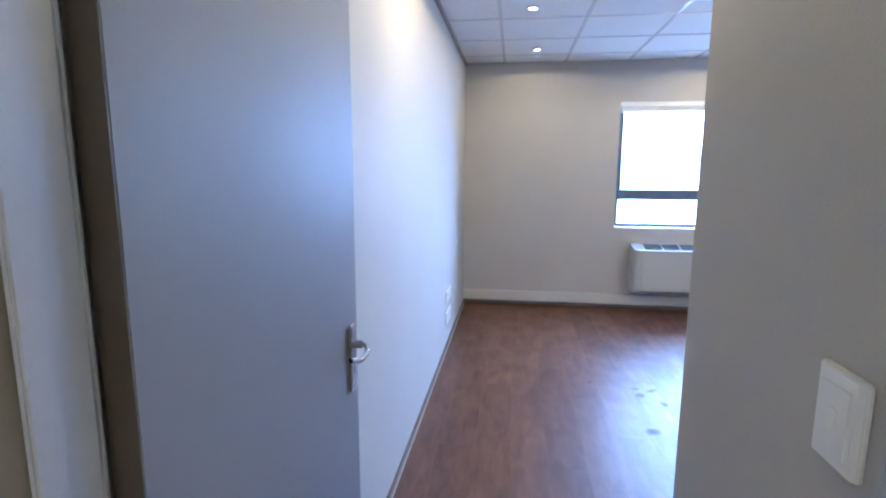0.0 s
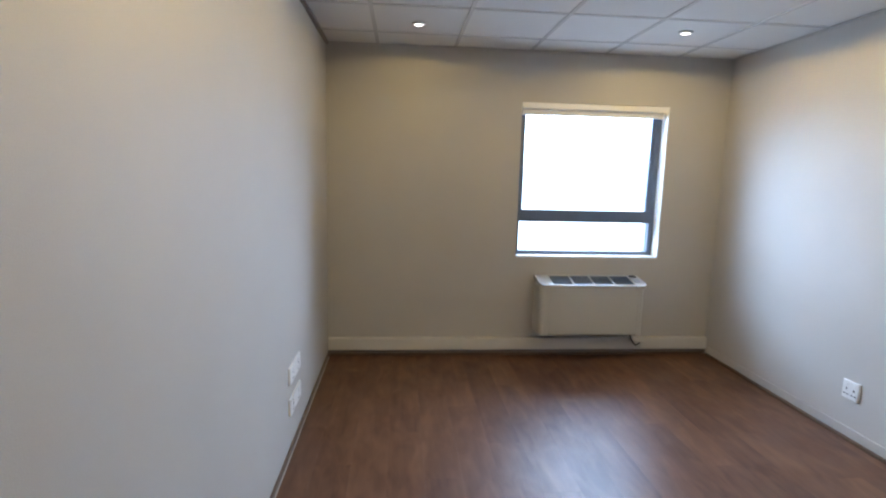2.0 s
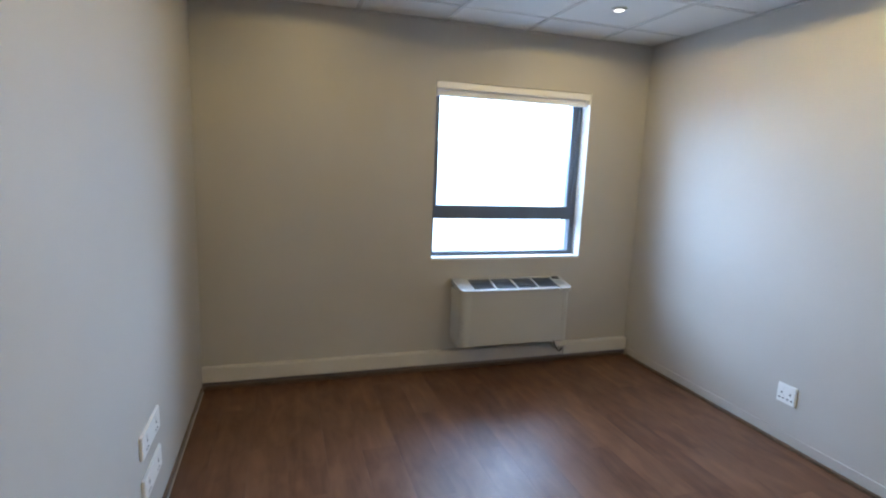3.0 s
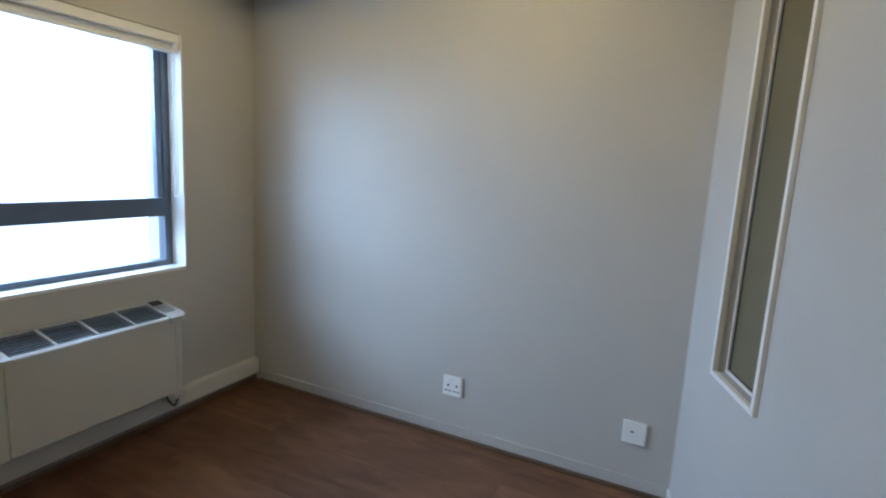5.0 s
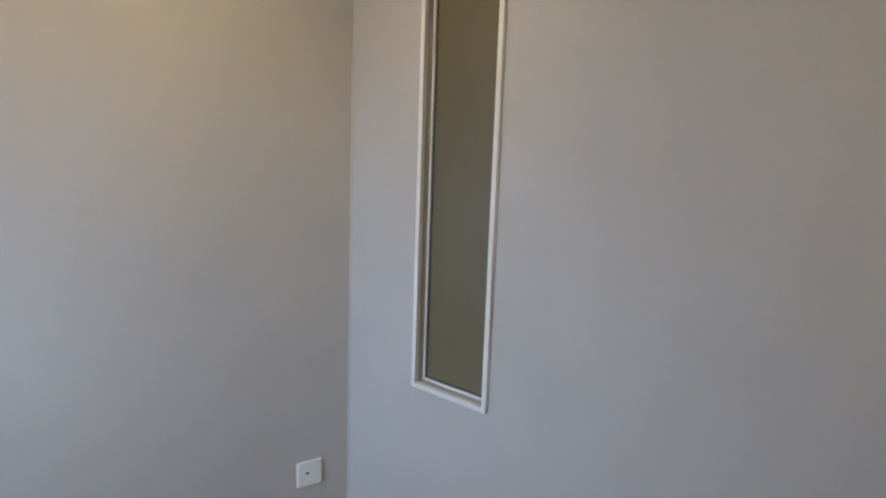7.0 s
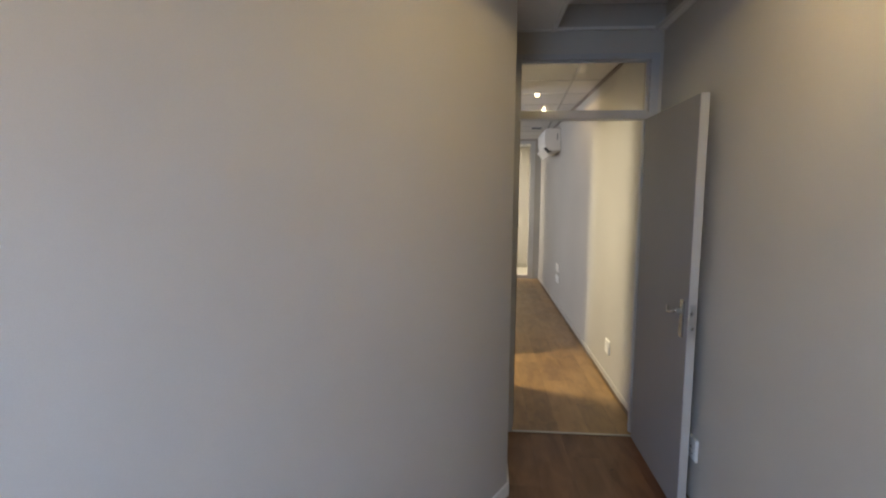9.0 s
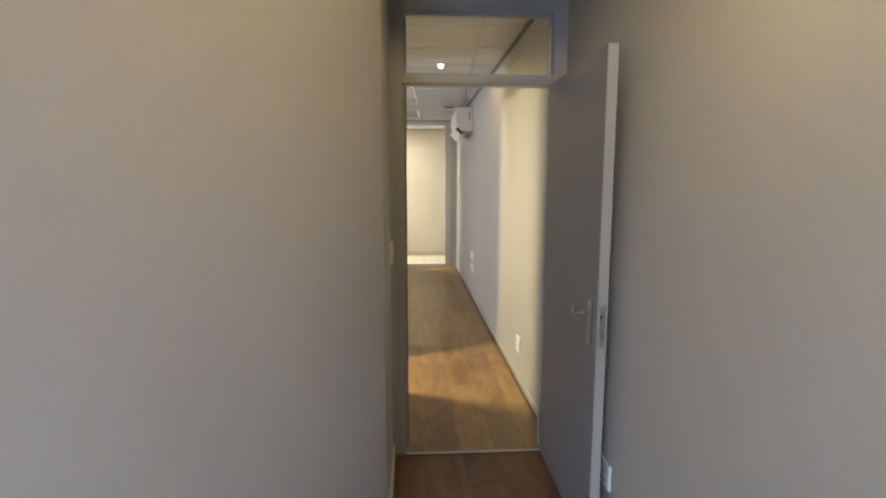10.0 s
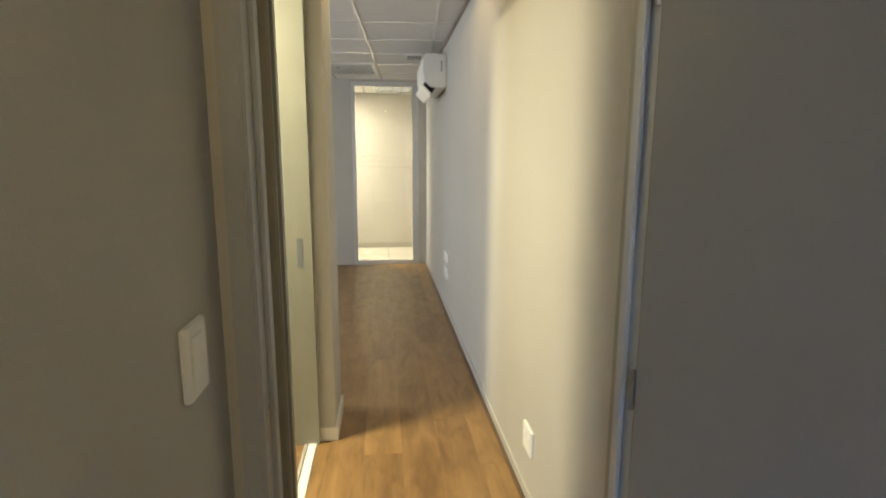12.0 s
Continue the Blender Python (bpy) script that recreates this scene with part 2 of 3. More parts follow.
def finish(name, bm, mat):
    me = bpy.data.meshes.new(name)
    bm.to_mesh(me)
    bm.free()
    for m in mat if isinstance(mat, (list, tuple)) else (mat,):
        me.materials.append(m)
    return new(name, me)


def structure(name, bm, mat, label, category):
    return tagged(finish(name, bm, mat), label, category, kind="structure")


def part(name, bm, mat, parent, label=""):
    ob = finish(name, bm, mat)
    ob.parent = parent
    return tagged(ob, label)


def thing(name, m, label, category, group="", kind=""):
    ob = new(name)
    ob.empty_display_size = 0.1
    ob.matrix_world = m
    return tagged(ob, label, category, group, kind)


def tube(name, points, radius, mat, parent=None):
    cu = bpy.data.curves.new(name, "CURVE")
    cu.dimensions, cu.bevel_depth, cu.bevel_resolution = "3D", radius, 3
    sp = cu.splines.new("BEZIER")
    sp.bezier_points.add(len(points) - 1)
    for p, co in zip(sp.bezier_points, points):
        p.co, p.handle_left_type, p.handle_right_type = co, "AUTO", "AUTO"
    tmp = bpy.data.objects.new(name, cu)
    scene.collection.objects.link(tmp)
    me = bpy.data.meshes.new_from_object(tmp.evaluated_get(bpy.context.evaluated_depsgraph_get()))
    bpy.data.objects.remove(tmp)
    me.materials.clear()
    me.materials.append(mat)
    ob = new(name, me)
    ob.parent = parent
    return ob


# ---- large structure ----
TOP = 2.75
structure("wall_left", boxes((-0.12, 0, YFAR - 0.1, 0.33, 0, TOP)), PAINT, "smooth plastered wall painted warm pale grey", "wall")
x0, x1, z0, z1 = WIN
structure("wall_window", boxes((0, x0, 0, 0.33, 0, TOP), (x1, W + 0.12, 0, 0.33, 0, TOP), (x0, x1, 0, 0.33, 0, z0), (x0, x1, 0, 0.33, z1, TOP)),
          PAINT, "outer wall painted warm pale grey, with one window", "wall")
structure("wall_right", boxes((W, W + 0.12, YD - 0.12, 0, 0, TOP)), PAINT, "plastered wall painted warm pale grey", "wall")

# curved partition: bulges into the room from the niche to the right wall
chord = Vector((XN - W, YE - YC))
SWEEP = radians(57.5)
RAD = chord.length / (2 * math.sin(SWEEP / 2))
TH0 = math.atan2(-chord.y, -chord.x) - SWEEP / 2
CEN = Vector((W + RAD * math.sin(TH0), YC - RAD * math.cos(TH0)))


def arc(s, r=0.0):
    """The point s metres along the curved wall from its right end, r metres into the room."""
    a = TH0 + s / RAD
    return (CEN.x - (RAD + r) * math.sin(a), CEN.y + (RAD + r) * math.cos(a))


ARC = RAD * SWEEP
S0, S1, SZ0, SZ1 = 0.473, 0.784, 0.836, 2.22    # opening of the side light


def arc_solid(bm, s0, s1, z0, z1, inner, outer, steps):
    grid = []
    for n in range(steps + 1):
        s = s0 + (s1 - s0) * n / steps
        grid.append([bm.verts.new((*arc(s, r), z)) for r, z in ((outer, z0), (outer, z1), (inner, z1), (inner, z0))])
    for a, b in zip(grid, grid[1:]):
        for n in range(4):
            m = (n + 1) % 4
            bm.faces.new([a[n], a[m], b[m], b[n]])
    bm.faces.new(grid[0])
    bm.faces.new(grid[-1][::-1])
    return bm


bm = bmesh.new()
arc_solid(bm, -0.02, S0, 0, TOP, -0.10, 0, 10)
arc_solid(bm, S1, ARC, 0, TOP, -0.10, 0, 48)
arc_solid(bm, S0, S1, 0, SZ0, -0.10, 0, 4)
arc_solid(bm, S0, S1, SZ1, TOP, -0.10, 0, 4)
bmesh.ops.recalc_face_normals(bm, faces=bm.faces)
wc = structure("wall_curved", bm, PAINT, "curved partition wall painted warm pale grey, bulging into the office", "wall")
for f in wc.data.polygons:
    f.use_smooth = abs(f.normal.z) < 0.5 and f.area > 0.02 and len(f.vertices) == 4
wc.data.set_sharp_from_angle(angle=radians(20))

structure("wall_niche", boxes((XN, XN + 0.10, YD, YE, 0, TOP)), PAINT, "short side wall of the entrance niche, warm pale grey", "wall")
structure("wall_door", boxes((0, 0.02, YD - 0.12, YD, 0, TOP), (0.905, W, YD - 0.12, YD, 0, TOP), (0.02, 0.905, YD - 0.12, YD, 2.42, TOP)),
          PAINT, "partition with the office door, painted warm pale grey", "wall")
# side room off the passage, with its doorway
XS, JN, JF = 0.984, -5.91, -6.665
structure("wall_passage", boxes((XS, XS + 0.10, JN, YD - 0.12, 0, TOP), (XS, XS + 0.10, JF, JN, 2.42, TOP), (0.89, XS + 0.10, -7.05, JF, 0, TOP), (XS + 0.10, 4.3, -7.05, -6.95, 0, TOP)),
          PAINT, "passage partition with a side doorway, painted pale cream grey", "wall")
structure("wall_side_room", boxes((W, W + 0.12, -6.95, YD - 0.12, 0, TOP)), PAINT, "far wall of the side room, pale cream grey", "wall")
structure("wall_open_office", boxes((4.3, 4.42, -7.3, -6.95, 0, TOP), (4.3, 4.42, YEND, -8.7, 0, TOP), (4.3, 4.42, -8.7, -7.3, 0, 0.95), (4.3, 4.42, -8.7, -7.3, 2.25, TOP)),
          PAINT, "outer wall of the open office, pale grey", "wall")
GX0, GX1, GZ1 = 0.11, 1.035, 2.565
structure("wall_end", boxes((0, GX0, YEND - 0.08, YEND, 0, TOP), (GX1, 4.42, YEND - 0.08, YEND, 0, TOP), (GX0, GX1, YEND - 0.08, YEND, GZ1, TOP)),
          PAINT, "end partition with a tall glazed panel, painted pale grey", "wall")
structure("wall_lobby", boxes((0, 4.42, YFAR - 0.1, YFAR, 0, TOP), (4.32, 4.42, YFAR, YEND - 0.08, 0, TOP)), PAINT, "cream painted wall of the lobby behind the glass", "wall")
structure("floor_lobby", boxes((-0.1, 4.42, YFAR, YEND - 0.04, -0.1, 0.0)), FLOORBASE, "lobby floor of large cream tiles", "floor")


# ceilings: lay-in tiles between exposed tees, one mesh each
def ceiling(name, xs, ys, z, label, void=0.03, skip=()):
    bm = bmesh.new()
    box(bm, xs[0], xs[-1], ys[0], ys[-1], z + void, z + void + 0.02)
    for a, b in zip(xs, xs[1:]):
        for c, d in zip(ys, ys[1:]):
            if (a, c) in skip:
                continue
            box(bm, a + 0.006, b - 0.006, c + 0.006, d - 0.006, z + 0.002 + random.uniform(0, 0.003), z + 0.02)
    if void > 0.1:
        box(bm, xs[0], xs[-1], ys[-1] - 0.02, ys[-1], z + 0.021, z + void - 0.001)
    for f in bm.faces:
        f.material_index = 0
    count = len(bm.faces)
    for x in xs[1:-1]:
        box(bm, x - 0.012, x + 0.012, ys[0], ys[-1], z - 0.002, z + 0.004)
    for y in ys[1:-1]:
        for a, b in zip(xs, xs[1:]):
            box(bm, a + 0.0125, b - 0.0125, y - 0.012, y + 0.012, z - 0.0012, z + 0.0045)
    bm.faces.ensure_lookup_table()
    for f in bm.faces[count:]:
        f.material_index = 1
    return structure(name, bm, (TILE, TBAR), label, "ceiling")


ceiling("ceiling_office", [-0.05, 0.40, 1.01, 1.62, 2.23, 2.84, W + 0.05], [YE - 0.03, -4.01, -3.40, -2.79, -2.18, -1.57, -0.96, -0.35, 0.05], H, "suspended ceiling of white mineral tiles in a metal grid")
ceiling("ceiling_niche", [-0.05, 0.06, 0.66, 1.0], [YD - 0.06, YD + 0.035, YE - 0.03], H + 0.02, "niche ceiling with one tile missing from its grid", 0.16, ((0.06, YD + 0.035),))
SKEW = pose(0.65, -10.78, 0, 0, 0, -3.4) @ pose(-0.65, 10.78, 0)   # its grid runs askew to the walls
ceiling("ceiling_passage", [-0.5, 0.03, 0.65, 1.27, 1.89, 2.51, 3.13, 3.75, 4.35], [YEND - 0.04] + [-10.98 + 0.62 * n for n in range(10)] + [YD - 0.06], HC, "suspended ceiling of white tiles over the passage").matrix_world = SKEW
ceiling("ceiling_lobby", [-0.05, 0.3, 0.9, 1.5, 2.1, 2.7, 3.3, 4.4], [YFAR - 0.05, -12.55, -11.95, YEND - 0.04], HC, "suspended white tile ceiling of the lobby")

# brown wall angle under the ceiling edge
structure("trim_ceiling_left", boxes((0, 0.022, -4.05, 0, H - 0.022, H - 0.002)), EDGE, "dark brown metal angle along the ceiling edge", "trim")
structure("trim_ceiling_window", boxes((0.022, W - 0.014, -0.012, 0, H - 0.012, H - 0.003)), PAINT_SKIRT, "thin pale angle along the ceiling edge", "trim")
structure("trim_ceiling_right", boxes((W - 0.014, W, YC, 0, H - 0.012, H - 0.003)), PAINT_SKIRT, "thin pale angle along the ceiling edge", "trim")
structure("trim_ceiling_passage", boxes((0, 0.022, YEND, YD - 0.12, HC - 0.022, HC - 0.002)), EDGE, "dark brown metal angle along the ceiling edge", "trim")


# skirtings and floor beads
def skirting(name, rows, beads, mat, label):
    root = structure(name, boxes(*rows), mat, label, "baseboard")
    if beads:
        part("beading", bevelled(boxes(*beads), 0.005, 2), BEAD_AND_SHADE, root, "brown wooden floor bead")
    return root


skirting("baseboard_right", [(W - 0.008, W, YC - 0.01, -0.06, 0, 0.075)], [(W - 0.026, W - 0.008, YC - 0.01, -0.06, 0, 0.022)], PAINT_SKIRT, "wall-coloured skirting with a brown floor bead")
# dark strip stands in for the shadow gap between wall and pale bead
bl = structure("baseboard_left", boxes((0, 0.010, YD, -0.06, 0, 0.034)), BEAD_AND_SHADE, "low dark strip for the shadow gap, with a pale floor bead", "baseboard")
part("beading", bevelled(boxes((0.010, 0.017, YD, -0.06, 0, 0.008)), 0.003, 2), PAINT_SKIRT, bl, "pale painted floor bead")
skirting("baseboard_window", [(0, W, -0.014, 0, 0, 0.052)], [(0.02, W - 0.03, -0.032, -0.014, 0, 0.022)], GREYSKIRT, "grey-brown skirting under the trunking")
skirting("baseboard_passage", [(0, 0.008, YEND, YD - 0.12, 0, 0.06)], [(0.008, 0.024, YEND, YD - 0.12, 0, 0.018)], PAINT_SKIRT, "low pale skirting with a brown floor bead")
bm = bmesh.new()
arc_solid(bm, 0.0, ARC, 0, 0.07, 0.0, 0.012, 50)
bmesh.ops.recalc_face_normals(bm, faces=bm.faces)
structure("baseboard_curved", bm, WHITE, "white painted skirting along the curved wall", "baseboard")
structure("trim_corner", boxes((W - 0.006, W - 0.0005, YC - 0.002, YC + 0.005, 0.075, 2.05)), TRUNK, "thin white sealant line in the wall corner", "trim")
structure("baseboard_niche", boxes((XN - 0.012, XN, YD + 0.02, YE - 0.005, 0, 0.07)), WHITE, "white painted skirting in the niche", "baseboard")
structure("baseboard_pilaster", boxes((0.878, 0.89, -7.05, JF + 0.012, 0, 0.075), (0.89, 0.970, JF, JF + 0.012, 0, 0.075)), WHITE, "white painted skirting round the wall end", "baseboard")
structure("baseboard_side_room", boxes((XS + 0.10, W, -6.95, -6.936, 0, 0.08)), PAINT_SKIRT, "pale skirting of the side room", "baseboard")
structure("baseboard_lobby", boxes((0, 4.3, YFAR, YFAR + 0.012, 0, 0.09)), material("grey_tile_skirting", (0.36, 0.34, 0.30), 0.4), "grey tile skirting of the lobby", "baseboard")


# ---- window ----
win = structure("window_1", boxes((x0, x1, 0.105, 0.165, z0, z0 + 0.035), (x0, x1, 0.105, 0.165, z1 - 0.05, z1), (x0, x0 + 0.04, 0.105, 0.165, z0 + 0.035, z1 - 0.05), (x1 - 0.05, x1, 0.105, 0.165, z0 + 0.035, z1 - 0.05)),
                ALU, "square bronze aluminium window with one transom", "window")
part("transom_bar", bevelled(boxes((x0 + 0.04, x1 - 0.05, 0.098, 0.165, 1.150, 1.252)), 0.004), ALU, win)
part("sash_frame", bevelled(boxes((x0 + 0.04, x0 + 0.062, 0.11, 0.15, 1.254, z1 - 0.05)), 0.003), ALU, win)
part("sash_frame", bevelled(boxes((x1 - 0.085, x1 - 0.05, 0.11, 0.15, 1.254, z1 - 0.05)), 0.003), ALU, win)
for a, b in ((z0 + 0.035, 1.150), (1.252, z1 - 0.05)):
    p = part("pane", boxes((x0 + 0.04, x1 - 0.05, 0.13, 0.136, a, b)), GLASS, win)
    p.visible_shadow = False
part("window_sill", bevelled(boxes((x0, x1, -0.004, 0.104, z0 - 0.012, z0 + 0.006)), 0.003), WHITE, win, "white painted sill")
part("reveal_lining", boxes((x1 - 0.008, x1 + 0.001, -0.003, 0.104, z0 + 0.006, z1)), WHITE, win, "white painted reveal")

blind = thing("roller_blind", pose((x0 + x1) / 2, 0.05, z1), "white roller blind rolled up at the window head", "blind")
hw = (x1 - x0) / 2
part("headrail", bevelled(boxes((-hw + 0.004, hw - 0.004, -0.046, 0.05, -0.050, -0.002)), 0.004), PLASTIC, blind)
bm = disc(bmesh.new(), 0, 0.006, -0.062, 0.022, 2 * hw - 0.03, 20, "x")
part("roll", bm, BLINDM, blind)
part("bottom_rail", bevelled(boxes((-hw + 0.012, hw - 0.012, -0.022, 0.02, -0.098, -0.078)), 0.006), PLASTIC, blind, "white bottom rail")
part("bracket", bevelled(boxes((hw - 0.03, hw - 0.012, -0.045, 0.04, -0.085, -0.002)), 0.003), PLASTIC, blind)
tube("chain", [(hw - 0.022, -0.03, -0.06), (hw - 0.024, -0.03, -0.5), (hw - 0.028, -0.028, -0.86), (hw - 0.03, -0.012, -0.87), (hw - 0.022, -0.005, -0.5), (hw - 0.022, -0.005, -0.06)], 0.0022, PLASTIC, blind)

# ---- trunking along the window wall ----
tr = thing("cable_trunking", pose(0, 0, 0.054), "cream plastic cable trunking along the window wall", "trunking")
part("trunk_body", bevelled(boxes((0.004, W - 0.01, -0.045, 0, 0, 0.104)), 0.003), TRUNK, tr)
for a, b in ((0.006, 1.52), (1.523, 2.70), (2.703, W - 0.012)):
    part("lid", bevelled(boxes((a, b, -0.052, -0.0445, 0.006, 0.098)), 0.002), TRUNK, tr)

# ---- fan coil unit under the window ----
FX0, FX1 = 1.738, 2.640
fcu = thing("fan_coil_unit", pose(FX0, 0, 0.238), "ivory fan coil unit with grey top louvres under the window", "air conditioner")
L = FX1 - FX0


def fcu_top(y):
    """Height of the unit's sloping top at the depth y."""
    return 0.478 + 0.235 * y if y < -0.04 else 0.4686


def plan_solid(x0, x1, depth, low, high, round_left=0.0, round_right=0.0, thick=None):
    """A solid over a plan with rounded front corners; thick makes it a skin under the sloping top."""
    pts = [(x1, 0.0)]
    for cx, rad, start in ((x1, round_right, 0), (x0, round_left, 90)):
        if rad:
            mx = cx - rad if start == 0 else cx + rad
            for n in range(7):
                q = radians(-start - 15 * n)
                pts.append((mx + rad * math.cos(q), -depth + rad + rad * math.sin(q)))
        else:
            pts.append((cx, -depth))
    pts.append((x0, 0.0))
    bm = bmesh.new()
    lo = [bm.verts.new((x, y, fcu_top(y) - thick if thick else low)) for x, y in pts]
    hi = [bm.verts.new((x, y, fcu_top(y) if thick else high)) for x, y in pts]
    bm.faces.new(lo)
    bm.faces.new(hi[::-1])
    for n in range(len(pts)):
        m = (n + 1) % len(pts)
        bm.faces.new([lo[n], hi[n], hi[m], lo[m]])
    bmesh.ops.recalc_face_normals(bm, faces=bm.faces)
    return bm


def smooth(ob):
    for f in ob.data.polygons:
        f.use_smooth = True
    ob.data.set_sharp_from_angle(angle=radians(25))
    return ob


smooth(part("side_panel", plan_solid(0.0, 0.082, 0.215, 0.0, 0.406, 0.052), FCU_BODY, fcu, "ivory end panel with a rounded front corner"))
smooth(part("side_panel", plan_solid(L - 0.066, L - 0.012, 0.215, 0.0, 0.406, 0.0, 0.040), FCU_BODY, fcu, "ivory end panel with a rounded front corner"))
part("front_panel", bevelled(boxes((0.0835, L - 0.0675, -0.2175, -0.02, 0.004, 0.408)), 0.003), FCU_BODY, fcu, "flat ivory front panel")
smooth(part("end_cap", plan_solid(-0.004, 0.112, 0.226, 0, 0, 0.058, 0.0, 0.030), FCU_CAP, fcu, "rounded pale end cap"))
smooth(part("end_cap", plan_solid(L - 0.098, L, 0.232, 0, 0, 0.0, 0.046, 0.030), FCU_CAP, fcu, "rounded pale end cap"))
part("top_rail", bevelled(prism([(-0.200, 0.405), (-0.226, 0.400), (-0.226, 0.422), (-0.200, 0.431)], 0.1125, L - 0.0985), 0.003), FCU_CAP, fcu)
part("back_rail", bevelled(prism([(0, 0.45), (-0.030, 0.45), (-0.030, 0.4686), (0, 0.4686)], 0.1125, L - 0.0985), 0.002), FCU_CAP, fcu)
bed = part("grille_bed", prism([(-0.030, 0.44), (-0.200, 0.410), (-0.200, 0.405), (-0.030, 0.405)], 0.1125, L - 0.0985), DARK, fcu, "dark opening under the louvres")
gl = (L - 0.211) / 4
for n in range(4):
    g0 = 0.1125 + n * gl
    for k in range(8):
        y = -0.036 - k * 0.0205
        z = fcu_top(y) - 0.004
        part("slat", prism([(y, z - 0.009), (y - 0.004, z - 0.010), (y - 0.011, z - 0.003), (y - 0.007, z - 0.001)], g0 + 0.006, g0 + gl - 0.006), SLAT, bed, "grey louvre slat")
    if n:
        part("grille_divider", prism([(-0.030, 0.445), (-0.200, 0.412), (-0.200, 0.4305), (-0.030, 0.4700)], g0 - 0.006, g0 + 0.006), FCU_CAP, bed, "pale divider")
part("control_panel", prism([(-0.030, 0.4705), (-0.075, 0.4600), (-0.075, 0.4630), (-0.030, 0.4735)], L - 0.090, L - 0.030), DARK, fcu, "small dark control panel")
part("control_label", prism([(-0.090, 0.4565), (-0.165, 0.4390), (-0.165, 0.4410), (-0.090, 0.4585)], L - 0.085, L - 0.030), LABELM, fcu, "grey control label")
part("base_shadow_strip", boxes((0.05, L - 0.05, -0.18, 0, -0.012, 0.0)), DARK, fcu)
clip = thing("cable_cover", pose(FX1 - 0.005, -0.053, 0.156), "small pale plastic cable cover on the wall trunking", "cable cover")
part("cover", bevelled(prism([(0, -0.012), (-0.05, -0.014), (-0.07, -0.006), (-0.07, 0.004), (-0.05, 0.012), (0, 0.014)], -0.045, 0.075), 0.006, 3), TRUNK, clip)
cb = tube("cable", [(FX1 - 0.085, -0.13, 0.234), (FX1 - 0.06, -0.14, 0.165), (FX1 - 0.02, -0.125, 0.122), (FX1 + 0.03, -0.075, 0.112), (FX1 + 0.05, -0.058, 0.114)], 0.0055, CABLE)
tagged(cb, "short black power cable from the fan coil unit to the trunking", "cable")


# ---- plates on the walls: local x along the wall, front towards -y ----
def plate(m, w, h, label, category, holes=(), rockers=(), group=""):
    root = thing("wall_socket" if category == "socket" else "light_switch", m, label, category, group)
    d = 0.013
    bm = prism([(-w / 2, 0), (w / 2, 0), (w / 2, -d * 0.55), (w / 2 - 0.006, -d), (-w / 2 + 0.006, -d), (-w / 2, -d * 0.55)], -h / 2, h / 2, "z")
    face = part("faceplate", bevelled(bm, 0.002), PLASTIC, root)
    rise = 0.0
    if category == "switch":
        rise = 0.003
        part("raised_panel", bevelled(boxes((-w * 0.34, w * 0.34, -d - rise, -d + 0.002, -h * 0.37, h * 0.37)), 0.0022), PLASTIC, face)
    for x, z, a, b in holes:
        part("pin_hole", boxes((x - a / 2, x + a / 2, -d - 0.0006, -d + 0.002, z - b / 2, z + b / 2)), DARK, face, "dark pin hole")
    for x, z, a, b in rockers:
        part("rocker", bevelled(prism([(0.002 - d, -b / 2), (-d - 0.006, -b / 2), (-d - 0.001, b / 2), (0.002 - d, b / 2)], -a / 2, a / 2), 0.001), PLASTIC, face).location = (x, -rise, z)
    return root


def sockets3(cx):
    return [(cx, 0.004, 0.010, 0.012), (cx - 0.012, -0.028, 0.012, 0.007), (cx + 0.012, -0.028, 0.012, 0.007)]


plate(pose(W, -1.495, 0.306, 0, 0, -90), 0.118, 0.112, "white plastic double wall socket above the skirting", "socket", sockets3(-0.026) + sockets3(0.026), [(-0.026, 0.034, 0.016, 0.02), (0.026, 0.034, 0.016, 0.02)], "room sockets")
plate(pose(W, -2.455, 0.304, 0, 0, -90), 0.112, 0.112, "white blank wall plate with one cable hole", "socket", [(-0.012, 0.004, 0.016, 0.008)], (), "room sockets")
for z in (0.440, 0.262):
    plate(pose(0, -1.40, z, 0, 0, 90), 0.29, 0.095, "white plastic double wall socket, one of a stacked pair", "socket", sockets3(-0.075) + sockets3(0.075), [(-0.075, 0.026, 0.018, 0.018), (0.075, 0.026, 0.018, 0.018)], "stacked sockets")
plate(pose(0, -4.29, 0.310, 0, 0, 90), 0.115, 0.11, "white plastic wall socket behind the door", "socket", sockets3(0.0), (), "room sockets")
plate(pose(0, -6.05, 0.300, 0, 0, 90), 0.13, 0.115, "white plastic wall socket in the passage", "socket", (), [(-0.03, 0.02, 0.018, 0.02), (0.03, 0.02, 0.018, 0.02)], "passage sockets")
for z in (0.555, 0.400):
    plate(pose(0, -9.00, z, 0, 0, 90), 0.26, 0.10, "white plastic double wall socket far down the passage", "socket", sockets3(-0.04) + sockets3(0.04), (), "passage sockets")
plate(pose(XN, -4.867, 1.176, 0, 0, -90), 0.088, 0.120, "white plastic light switch with one small rocker", "switch", (), [(0.0, 0.002, 0.016, 0.026)])

# ---- side light in the curved wall ----
sl = structure("window_2", bmesh.new(), FROST, "tall narrow frosted side light with a pale aluminium frame", "window")
(ax, ay), (bx, by) = arc(S0), arc(S1)
sl.matrix_world = pose((ax + bx) / 2, (ay + by) / 2, SZ0, 0, 0, math.degrees(math.atan2(ay - by, ax - bx)))
sw, sh = math.hypot(ax - bx, ay - by) / 2, SZ1 - SZ0


